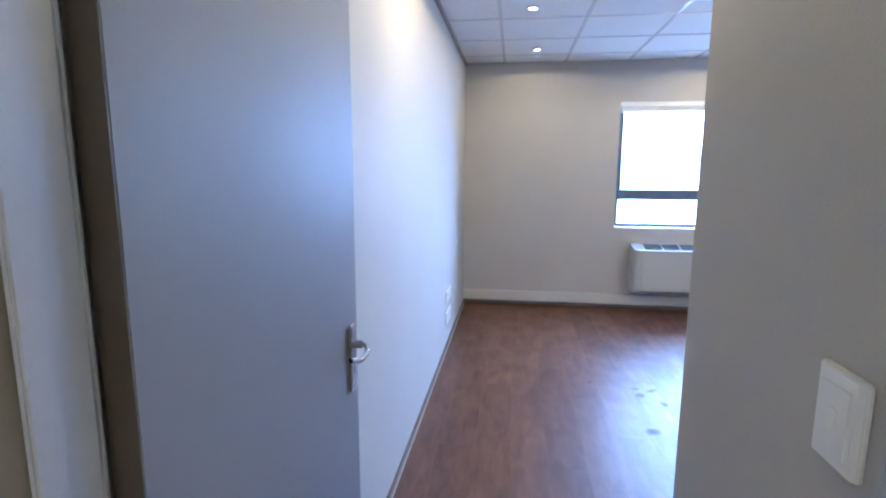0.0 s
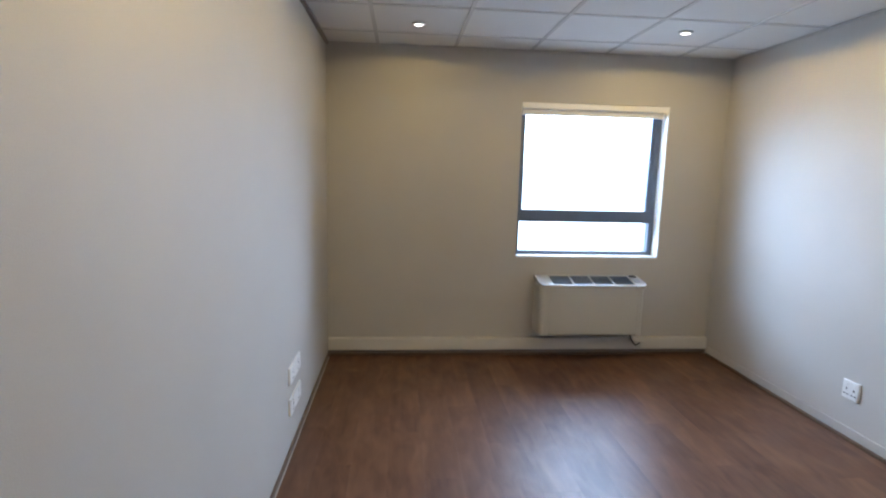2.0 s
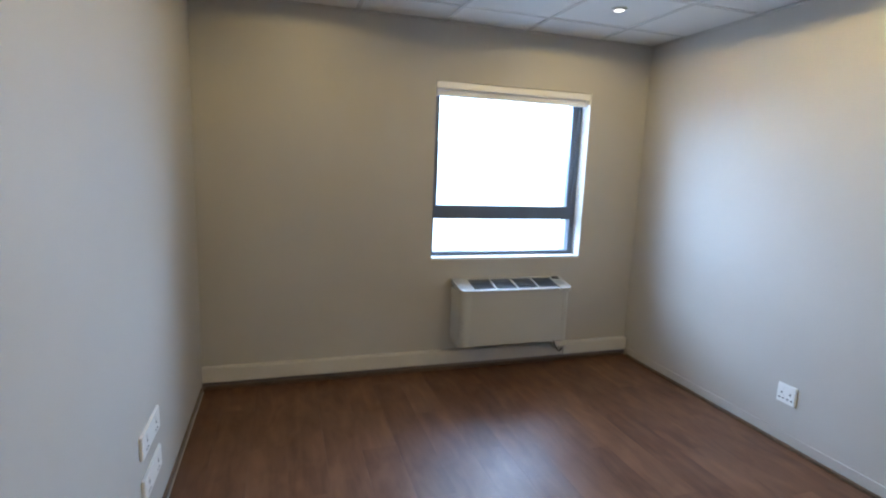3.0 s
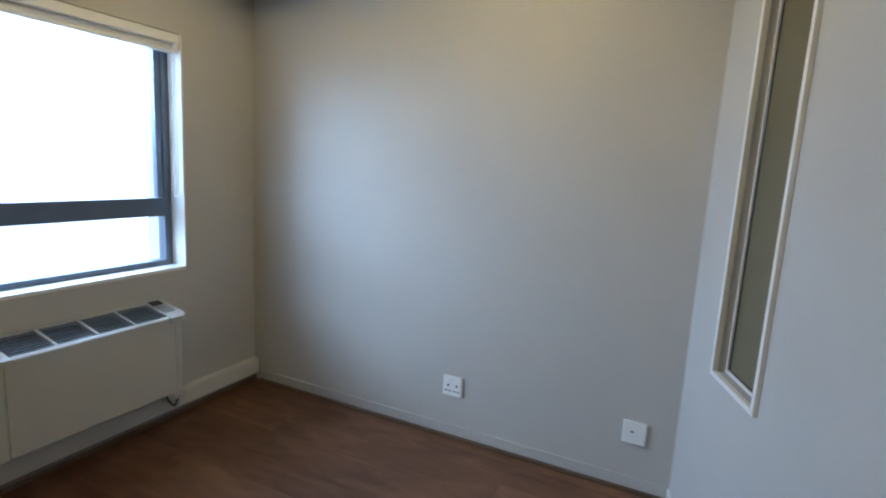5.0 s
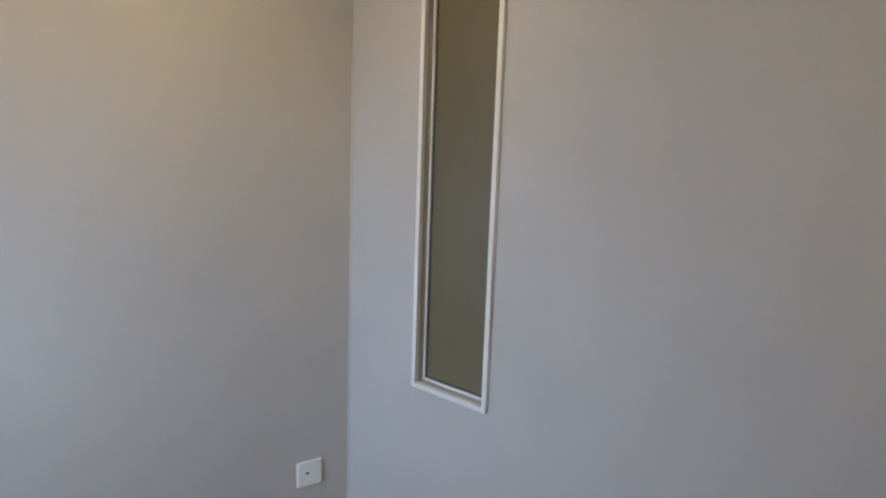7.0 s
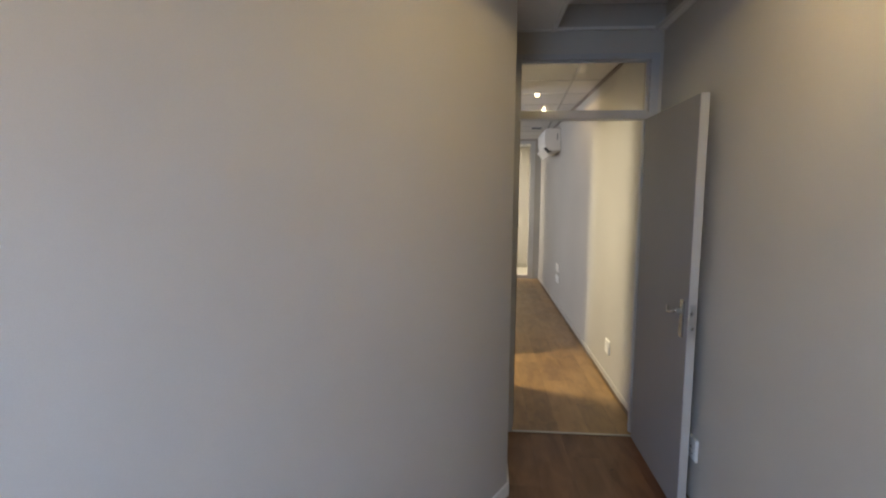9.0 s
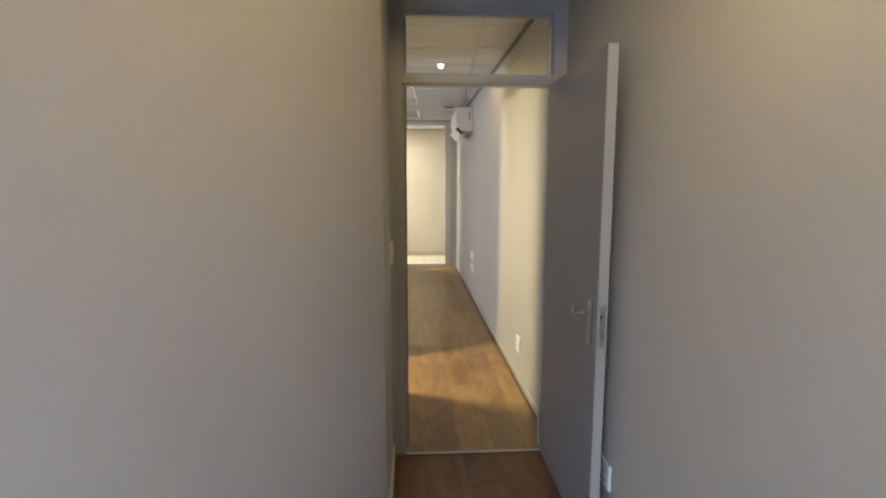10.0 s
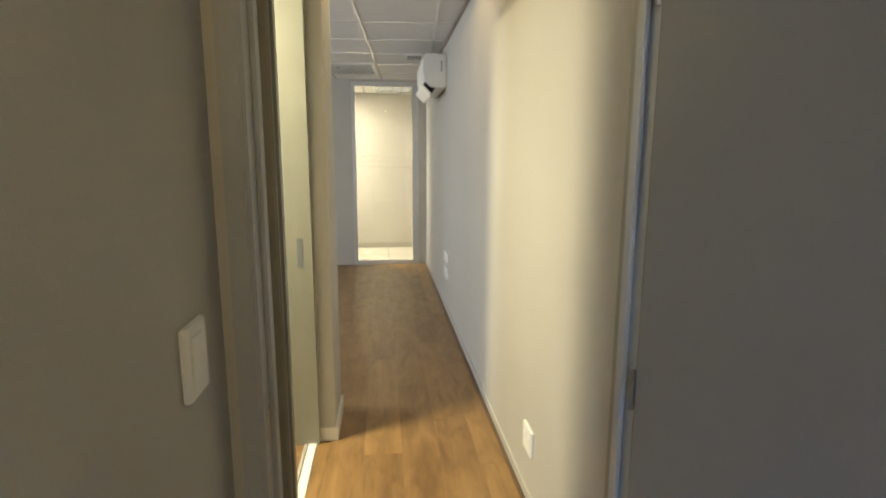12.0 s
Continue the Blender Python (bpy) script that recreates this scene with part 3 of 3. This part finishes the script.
def rim(name, w, z0, z1, t, y0, y1, mat):
    """A mitred frame of four bars, each a part."""
    for pts in ([(-w, z0), (w, z0), (w - t, z0 + t), (-w + t, z0 + t)], [(-w, z1), (w, z1), (w - t, z1 - t), (-w + t, z1 - t)],
                [(-w, z0), (-w, z1), (-w + t, z1 - t), (-w + t, z0 + t)], [(w, z0), (w, z1), (w - t, z1 - t), (w - t, z0 + t)]):
        part(name, bevelled(prism(pts, y0, y1, "y"), 0.0012, 1), mat, sl)


rim("architrave", sw + 0.016, -0.016, sh + 0.016, 0.018, -0.006, 0.014, WHITE)
rim("reveal", sw + 0.004, -0.004, sh + 0.004, 0.005, -0.06, -0.006, FRAMEP)
rim("glazing_bead", sw - 0.002, 0.002, sh - 0.002, 0.009, -0.048, -0.030, WHITE)
rim("gasket", sw - 0.011, 0.011, sh - 0.011, 0.005, -0.047, -0.037, DARK)
part("pane", boxes((-sw + 0.008, sw - 0.008, -0.046, -0.040, 0.008, sh - 0.008)), FROST, sl, "frosted film glass")

# ---- door, frame, fanlight ----
fr = structure("door_frame", boxes((0.02, 0.072, YD - 0.125, YD + 0.002, 0, 2.42), (0.858, 0.905, YD - 0.125, YD + 0.002, 0, 2.42)), FRAMEP, "pressed steel door frame with fanlight, pale enamel", "door frame")
part("transom", bevelled(boxes((0.072, 0.858, YD - 0.10, YD + 0.004, 2.03, 2.078)), 0.004), FRAMEP, fr)
part("head", bevelled(boxes((0.072, 0.858, YD - 0.10, YD + 0.004, 2.385, 2.42)), 0.004), FRAMEP, fr)
# passage side of the frame takes a darker olive-brown colour
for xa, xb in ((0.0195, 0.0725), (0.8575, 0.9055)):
    part("passage_side_jamb", boxes((xa, xb, YD - 0.126, YD - 0.060, 0, 2.42)), FRAME_BACK, fr, "darker olive-brown on the passage side")
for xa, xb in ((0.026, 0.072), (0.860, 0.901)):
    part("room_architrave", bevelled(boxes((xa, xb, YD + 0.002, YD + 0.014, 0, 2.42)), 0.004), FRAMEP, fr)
    part("outer_architrave", bevelled(boxes((xa - 0.022, xb - 0.004, YD - 0.140, YD - 0.125, 0, 2.44)), 0.004), FRAME_BACK, fr, "darker olive-brown on the passage side")
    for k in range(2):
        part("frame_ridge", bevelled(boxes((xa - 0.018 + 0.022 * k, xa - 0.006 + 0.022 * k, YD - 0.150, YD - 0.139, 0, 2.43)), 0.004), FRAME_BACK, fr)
for xa, xb in ((0.075, 0.085), (0.848, 0.858)):
    part("door_stop", bevelled(boxes((xa, xb, YD - 0.085, YD - 0.048, 0, 2.03)), 0.003), FRAMEP, fr)
part("strike_plate", boxes((0.8565, 0.8585, YD - 0.036, YD - 0.014, 0.92, 1.02)), STEEL, fr, "steel strike plate")
p = part("fanlight_pane", boxes((-0.393, 0.393, -0.0025, 0.0025, -0.155, 0.155)), GLASS, fr, "clear fanlight glass")
p.matrix_world = pose(0.466, YD - 0.062, 2.2315, 1.3)
p.visible_shadow = False
for a in ((0.072, 0.858, 2.078, 2.088), (0.072, 0.858, 2.375, 2.385), (0.075, 0.085, 2.088, 2.375), (0.848, 0.858, 2.088, 2.375)):
    part("glazing_bead", boxes((a[0], a[1], YD - 0.049, YD - 0.036, a[2], a[3])), FRAMEP, fr)
structure("threshold", bevelled(boxes((0.074, 0.857, YD - 0.012, YD + 0.010, 0.0, 0.006)), 0.002), STEEL, "worn metal threshold strip in the doorway", "threshold")

LT, LW = 0.040, 0.812          # leaf thickness and width; its hinge edge is the local origin
door = structure("door_1", bevelled(boxes((-LT, 0, 0.0, LW, 0.012, 2.024)), 0.0025), DOORP, "flush grey painted door standing open along the wall", "door")
door.matrix_world = pose(0.097, YD + 0.033, 0, 0, 0, -0.5)
part("door_edge", boxes((-LT + 0.001, -0.001, LW, LW + 0.0015, 0.014, 2.022)), DOOREDGE, door, "pale painted door edge")
part("hinge_edge", boxes((-LT + 0.001, -0.001, -0.0015, 0.0, 0.014, 2.022)), HINGE_SHADE, door, "hinge edge coloured dark to stand for its shade")
part("forend", boxes((-LT + 0.009, -LT + 0.031, LW + 0.0015, LW + 0.003, 0.885, 1.055)), STEEL, door, "steel lock forend")
part("latch", bevelled(boxes((-LT + 0.014, -LT + 0.027, LW + 0.002, LW + 0.011, 1.005, 1.03)), 0.002), STEEL, door)
hy = LW - 0.060
hp = part("backplate", bevelled(boxes((0, 0.011, hy - 0.020, hy + 0.020, 0.882, 1.066)), 0.004), BRASSY, door, "shiny lever backplate")
lever = tube("lever", [(0.006, hy, 1.012), (0.036, hy, 1.012), (0.050, hy - 0.012, 1.006), (0.053, hy - 0.045, 0.997), (0.048, hy - 0.080, 0.999), (0.038, hy - 0.108, 1.010)], 0.0068, CHROME, hp)
tagged(lever, "chrome lever handle")
part("lever_neck", disc(bmesh.new(), 0.020, hy, 1.012, 0.0105, 0.030, 16, "x"), STEEL, hp, "dark steel lever neck")
part("keyhole", boxes((0.0105, 0.0116, hy - 0.003, hy + 0.003, 0.93, 0.952)), DARK, hp)
for z in (0.895, 1.052):
    part("screw", disc(bmesh.new(), 0.0112, hy, z, 0.0035, 0.002, 10, "x"), CHROME, hp)
for z in (0.22, 1.02, 1.82):
    part("hinge", disc(bmesh.new(), 0.006, -0.003, z, 0.006, 0.09, 12), STEEL, door)

# ---- side doorway in the passage ----
sf = structure("door_frame_side", boxes((XS - 0.012, XS + 0.112, JF, JF + 0.045, 0, 2.42), (XS - 0.012, XS + 0.112, JN - 0.045, JN, 0, 2.42)), SIDEFRAME, "dull grey-green frame of the side doorway, with no door in it", "door frame")
part("strike_plate", boxes((XS + 0.035, XS + 0.060, JF + 0.045, JF + 0.047, 0.965, 1.110)), SLAT, sf, "steel strike plate")
structure("threshold_side", bevelled(boxes((XS + 0.002, XS + 0.045, JF + 0.045, JN - 0.045, 0, 0.010)), 0.003), WHITE, "white floor strip of the side doorway", "threshold")
structure("threshold_side_groove", boxes((XS + 0.052, XS + 0.066, JF + 0.045, JN - 0.045, 0, 0.006)), SILVER, "thin metal strip beside the doorway threshold", "threshold")

# ---- glazed end panel ----
gp = structure("window_3", boxes((GX0, GX0 + 0.09, YEND - 0.07, YEND + 0.01, 0, GZ1), (GX1 - 0.045, GX1, YEND - 0.07, YEND + 0.01, 0, GZ1)), SILVER, "tall glazed panel in a pale aluminium frame at the passage end", "window")
part("bottom_rail", bevelled(boxes((GX0 + 0.09, GX1 - 0.045, YEND - 0.07, YEND + 0.012, 0, 0.062)), 0.003), SILVER, gp)
part("top_rail", bevelled(boxes((GX0 + 0.09, GX1 - 0.045, YEND - 0.07, YEND + 0.012, GZ1 - 0.055, GZ1)), 0.003), SILVER, gp)
p = part("pane", boxes((GX0 + 0.09, GX1 - 0.045, YEND - 0.034, YEND - 0.028, 0.062, GZ1 - 0.055)), GLASS, gp)
p.visible_shadow = False
# three thin grey lines, modelled as tubes on the lobby wall
line_label = "thin grey line along the lobby wall"
for z, dz in ((1.575, -0.008), (1.49, 0.0), (1.395, 0.006)):
    c = tube("wall_cable", [(0.0, YFAR + 0.008, z + dz), (0.6, YFAR + 0.008, z + 0.01), (1.2, YFAR + 0.008, z - 0.006), (2.2, YFAR + 0.008, z)], 0.008, PAINT_SKIRT)
    tagged(c, line_label, "cable", "lobby cables")

# ---- split air conditioner in the passage ----
ac = thing("split_air_conditioner", pose(0, -9.09, 2.185), "white wall-mounted split air conditioner, louvre open", "air conditioner")
prof = [(0, 0.0), (0.15, 0.0), (0.205, 0.05), (0.225, 0.14), (0.225, 0.27), (0.20, 0.305), (0, 0.305)]
casing = part("casing", bevelled(prism(prof, -0.86, 0, "y"), 0.006), PLASTIC, ac)
part("side_cover", bevelled(prism([(0.01, 0.012), (0.145, 0.012), (0.19, 0.055), (0.205, 0.14), (0.205, 0.265), (0.19, 0.29), (0.01, 0.29)], 0, 0.006, "y"), 0.003), PLASTIC, ac)
part("knockout_cover", bevelled(boxes((0.10, 0.15, 0.006, 0.010, 0.12, 0.23)), 0.002), PLASTIC, casing)
part("label_plate", boxes((0.045, 0.055, 0.006, 0.0075, 0.14, 0.24)), SLAT, casing, "small dark marking")
part("outlet", prism([(0.10, 0.004), (0.155, 0.004), (0.205, 0.05), (0.19, 0.055)], -0.84, -0.02, "y"), DARK, ac).location = (0.003, 0, -0.004)
part("louvre", bevelled(prism([(0.145, -0.06), (0.152, -0.066), (0.245, 0.025), (0.238, 0.033)], -0.83, 0.0, "y"), 0.002), PLASTIC, ac, "open white louvre blade")

# ---- lamps, vents ----
dl = None
for lx, ly, lz in [(a, b, H) for a, b in DOWNLIGHTS] + [(0.535, -7.18, HC)]:
    if dl is None:
        dl = thing("downlight", pose(lx, ly, lz), "small round recessed downlight, lit warm white", "ceiling light", "downlights")
        part("trim_ring", ring(0, 0, -0.010, 0.004, 0.030, 0.046), WHITE, dl)
        part("lamp", disc(bmesh.new(), 0, 0, -0.003, 0.031, 0.006, 24), LAMP, dl, "glowing lamp face")
    else:
        copy_thing(dl, pose(lx, ly, lz))


def troffer(m, w, l, lit, label, group):
    root = thing("troffer_light", m, label, "ceiling light", group)
    part("frame", boxes((-w / 2, w / 2, -l / 2, -l / 2 + 0.03, -0.012, 0.002), (-w / 2, w / 2, l / 2 - 0.03, l / 2, -0.012, 0.002), (-w / 2, -w / 2 + 0.03, -l / 2 + 0.03, l / 2 - 0.03, -0.012, 0.002), (w / 2 - 0.03, w / 2, -l / 2 + 0.03, l / 2 - 0.03, -0.012, 0.002)), WHITE, root)
    tray = part("reflector", boxes((-w / 2 + 0.03, w / 2 - 0.03, -l / 2 + 0.03, l / 2 - 0.03, -0.003, 0.001)), TUBE if lit else LOUVRE, root)
    for n in range(1, 4):
        x = -w / 2 + n * w / 4
        part("louvre_blade", boxes((x - 0.005, x + 0.005, -l / 2 + 0.03, l / 2 - 0.03, -0.035, -0.0035)), LOUVRE, tray)
    for n in range(1, 8):
        y = -l / 2 + n * l / 8
        part("cross_blade", boxes((-w / 2 + 0.03, w / 2 - 0.03, y - 0.003, y + 0.003, -0.030, -0.004)), LOUVRE, tray)
    return root


troffer(SKEW @ pose(1.26, -10.63, HC), 1.19, 0.69, False, "louvred fluorescent ceiling light, switched off", "troffers")
troffer(pose(0.45, -12.27, HC), 0.58, 0.56, True, "louvred fluorescent ceiling light in the lobby, lit", "troffers")
vent = thing("ceiling_vent", pose(0.27, -9.80, HC), "small white slatted ceiling vent above the air conditioner", "vent")
part("frame", bevelled(boxes((-0.09, 0.09, -0.09, 0.09, -0.012, 0.0)), 0.003), WHITE, vent)
for n in range(5):
    part("slat", boxes((-0.07 + n * 0.03, -0.055 + n * 0.03, -0.07, 0.07, -0.03, -0.0125)), SLAT, vent)

# ---- crumbs on the floor ----
for fx, fy, size in ((1.08, -2.01, 0.011), (0.31, -4.60, 0.008)):
    crumb = finish("floor_crumb", bevelled(prism([(-size, -size * 0.5), (size * 0.7, -size * 0.6), (size, size * 0.3), (-size * 0.4, size * 0.6)], 0, size * 0.4, "z"), size * 0.12, 1), DARK)
    crumb.location = (fx, fy, 0)
    tagged(crumb, "tiny dark crumb of dirt on the laminate floor", "dirt", "floor crumbs")

# ---- scuff marks: dull dried smears, denser at their middle ----
def smear_material():
    mat = bpy.data.materials.new("dull_smear")
    mat.use_nodes = True
    nt = mat.node_tree
    bsdf = nt.nodes["Principled BSDF"]
    bsdf.inputs["Base Color"].default_value = (0.075, 0.042, 0.028, 1)
    bsdf.inputs["Roughness"].default_value = 0.85
    bsdf.inputs["Specular IOR Level"].default_value = 0.15
    spot = nt.nodes.new("ShaderNodeTexCoord")
    grain = nt.nodes.new("ShaderNodeTexNoise")
    grain.inputs["Scale"].default_value = 38
    nt.links.new(spot.outputs["Object"], grain.inputs["Vector"])
    far = nt.nodes.new("ShaderNodeVectorMath")
    far.operation = "LENGTH"
    nt.links.new(spot.outputs["Object"], far.inputs[0])
    fade = nt.nodes.new("ShaderNodeMapRange")
    fade.inputs["From Min"].default_value = 0.005
    fade.inputs["From Max"].default_value = 0.055
    fade.inputs["To Min"].default_value = 0.36
    fade.inputs["To Max"].default_value = 0.0
    nt.links.new(far.outputs["Value"], fade.inputs["Value"])
    dense = nt.nodes.new("ShaderNodeMath")
    dense.operation = "MULTIPLY"
    dense.use_clamp = True
    nt.links.new(fade.outputs[0], dense.inputs[0])
    nt.links.new(grain.outputs["Fac"], dense.inputs[1])
    nt.links.new(dense.outputs[0], bsdf.inputs["Alpha"])
    return mat


SMEAR = smear_material()
for fx, fy, length, width, turn in ((1.375, -2.18, 0.075, 0.030, 70), (1.335, -2.66, 0.075, 0.035, 25), (1.47, -2.10, 0.05, 0.02, 40), (1.50, -2.30, 0.05, 0.018, 80), (1.37, -2.08, 0.035, 0.015, 20)):
    outline = []
    for n in range(18):
        a = 2 * math.pi * n / 18
        k = 1 + 0.22 * math.sin(3 * a + turn) + 0.12 * math.sin(5 * a)
        outline.append((length * k * math.cos(a), width * k * math.sin(a)))
    scuff = finish("floor_scuff", prism(outline, 0.0, 0.0006, "z"), SMEAR)
    scuff.matrix_world = pose(fx, fy, 0.0002, 0, 0, turn)
    tagged(scuff, "dull dried smear on the brown laminate floor", "stain", "floor scuffs")

# ---- floors, plank by plank ----
floor = structure("floor", boxes((-0.1, 4.42, YEND - 0.03, 0.2, -0.1, -0.004)), FLOORBASE, "brown wood laminate floor of long planks", "floor")
PW, PL = 0.193, 1.29
bm = boxes((0, PW - 0.0003, 0, PL - 0.0004, -0.0035, 0.0))
bm.verts.ensure_lookup_table()
plank_mesh = bpy.data.meshes.new("plank")
bm.to_mesh(plank_mesh)
bm.free()
oak_mesh = plank_mesh.copy()
plank_mesh.materials.append(WOOD)
oak_mesh.materials.append(OAK)


def lay(mesh, x, y_near, y_far):
    pl = new("plank", mesh)
    pl.parent = floor
    pl.location = (x, y_far, 0)
    pl.scale.y = (y_near - y_far) / PL


for i in range(-1, 22):
    x = -0.04 + i * PW
    y = 0.1 + PL * (1 - (i * 0.37) % 1.0)
    while y > YEND:
        y_far = y - PL
        if y > YD and x < W and not (x > 1.2 and y < -4.1):
            lay(plank_mesh, x, min(y, 0.1), max(y_far, YD))
        if y_far < YD and x < (1.6 if y > -7.0 else 3.2):
            lay(oak_mesh, x, min(y, YD), max(y_far, YEND))
        y = y_far
lob = bpy.data.objects["floor_lobby"]
tm = bpy.data.meshes.new("tile")
bm = boxes((0, 0.594, 0, 0.594, 0, 0.004))
bm.to_mesh(tm)
bm.free()
tm.materials.append(LOBBYTILE)
for i in range(4):
    for k in range(3):
        t = new("tile", tm)
        t.parent = lob
        t.location = (-0.05 + i * 0.6, YFAR + 0.02 + k * 0.6, 0)
        if k == 2:
            t.scale.y = 0.4
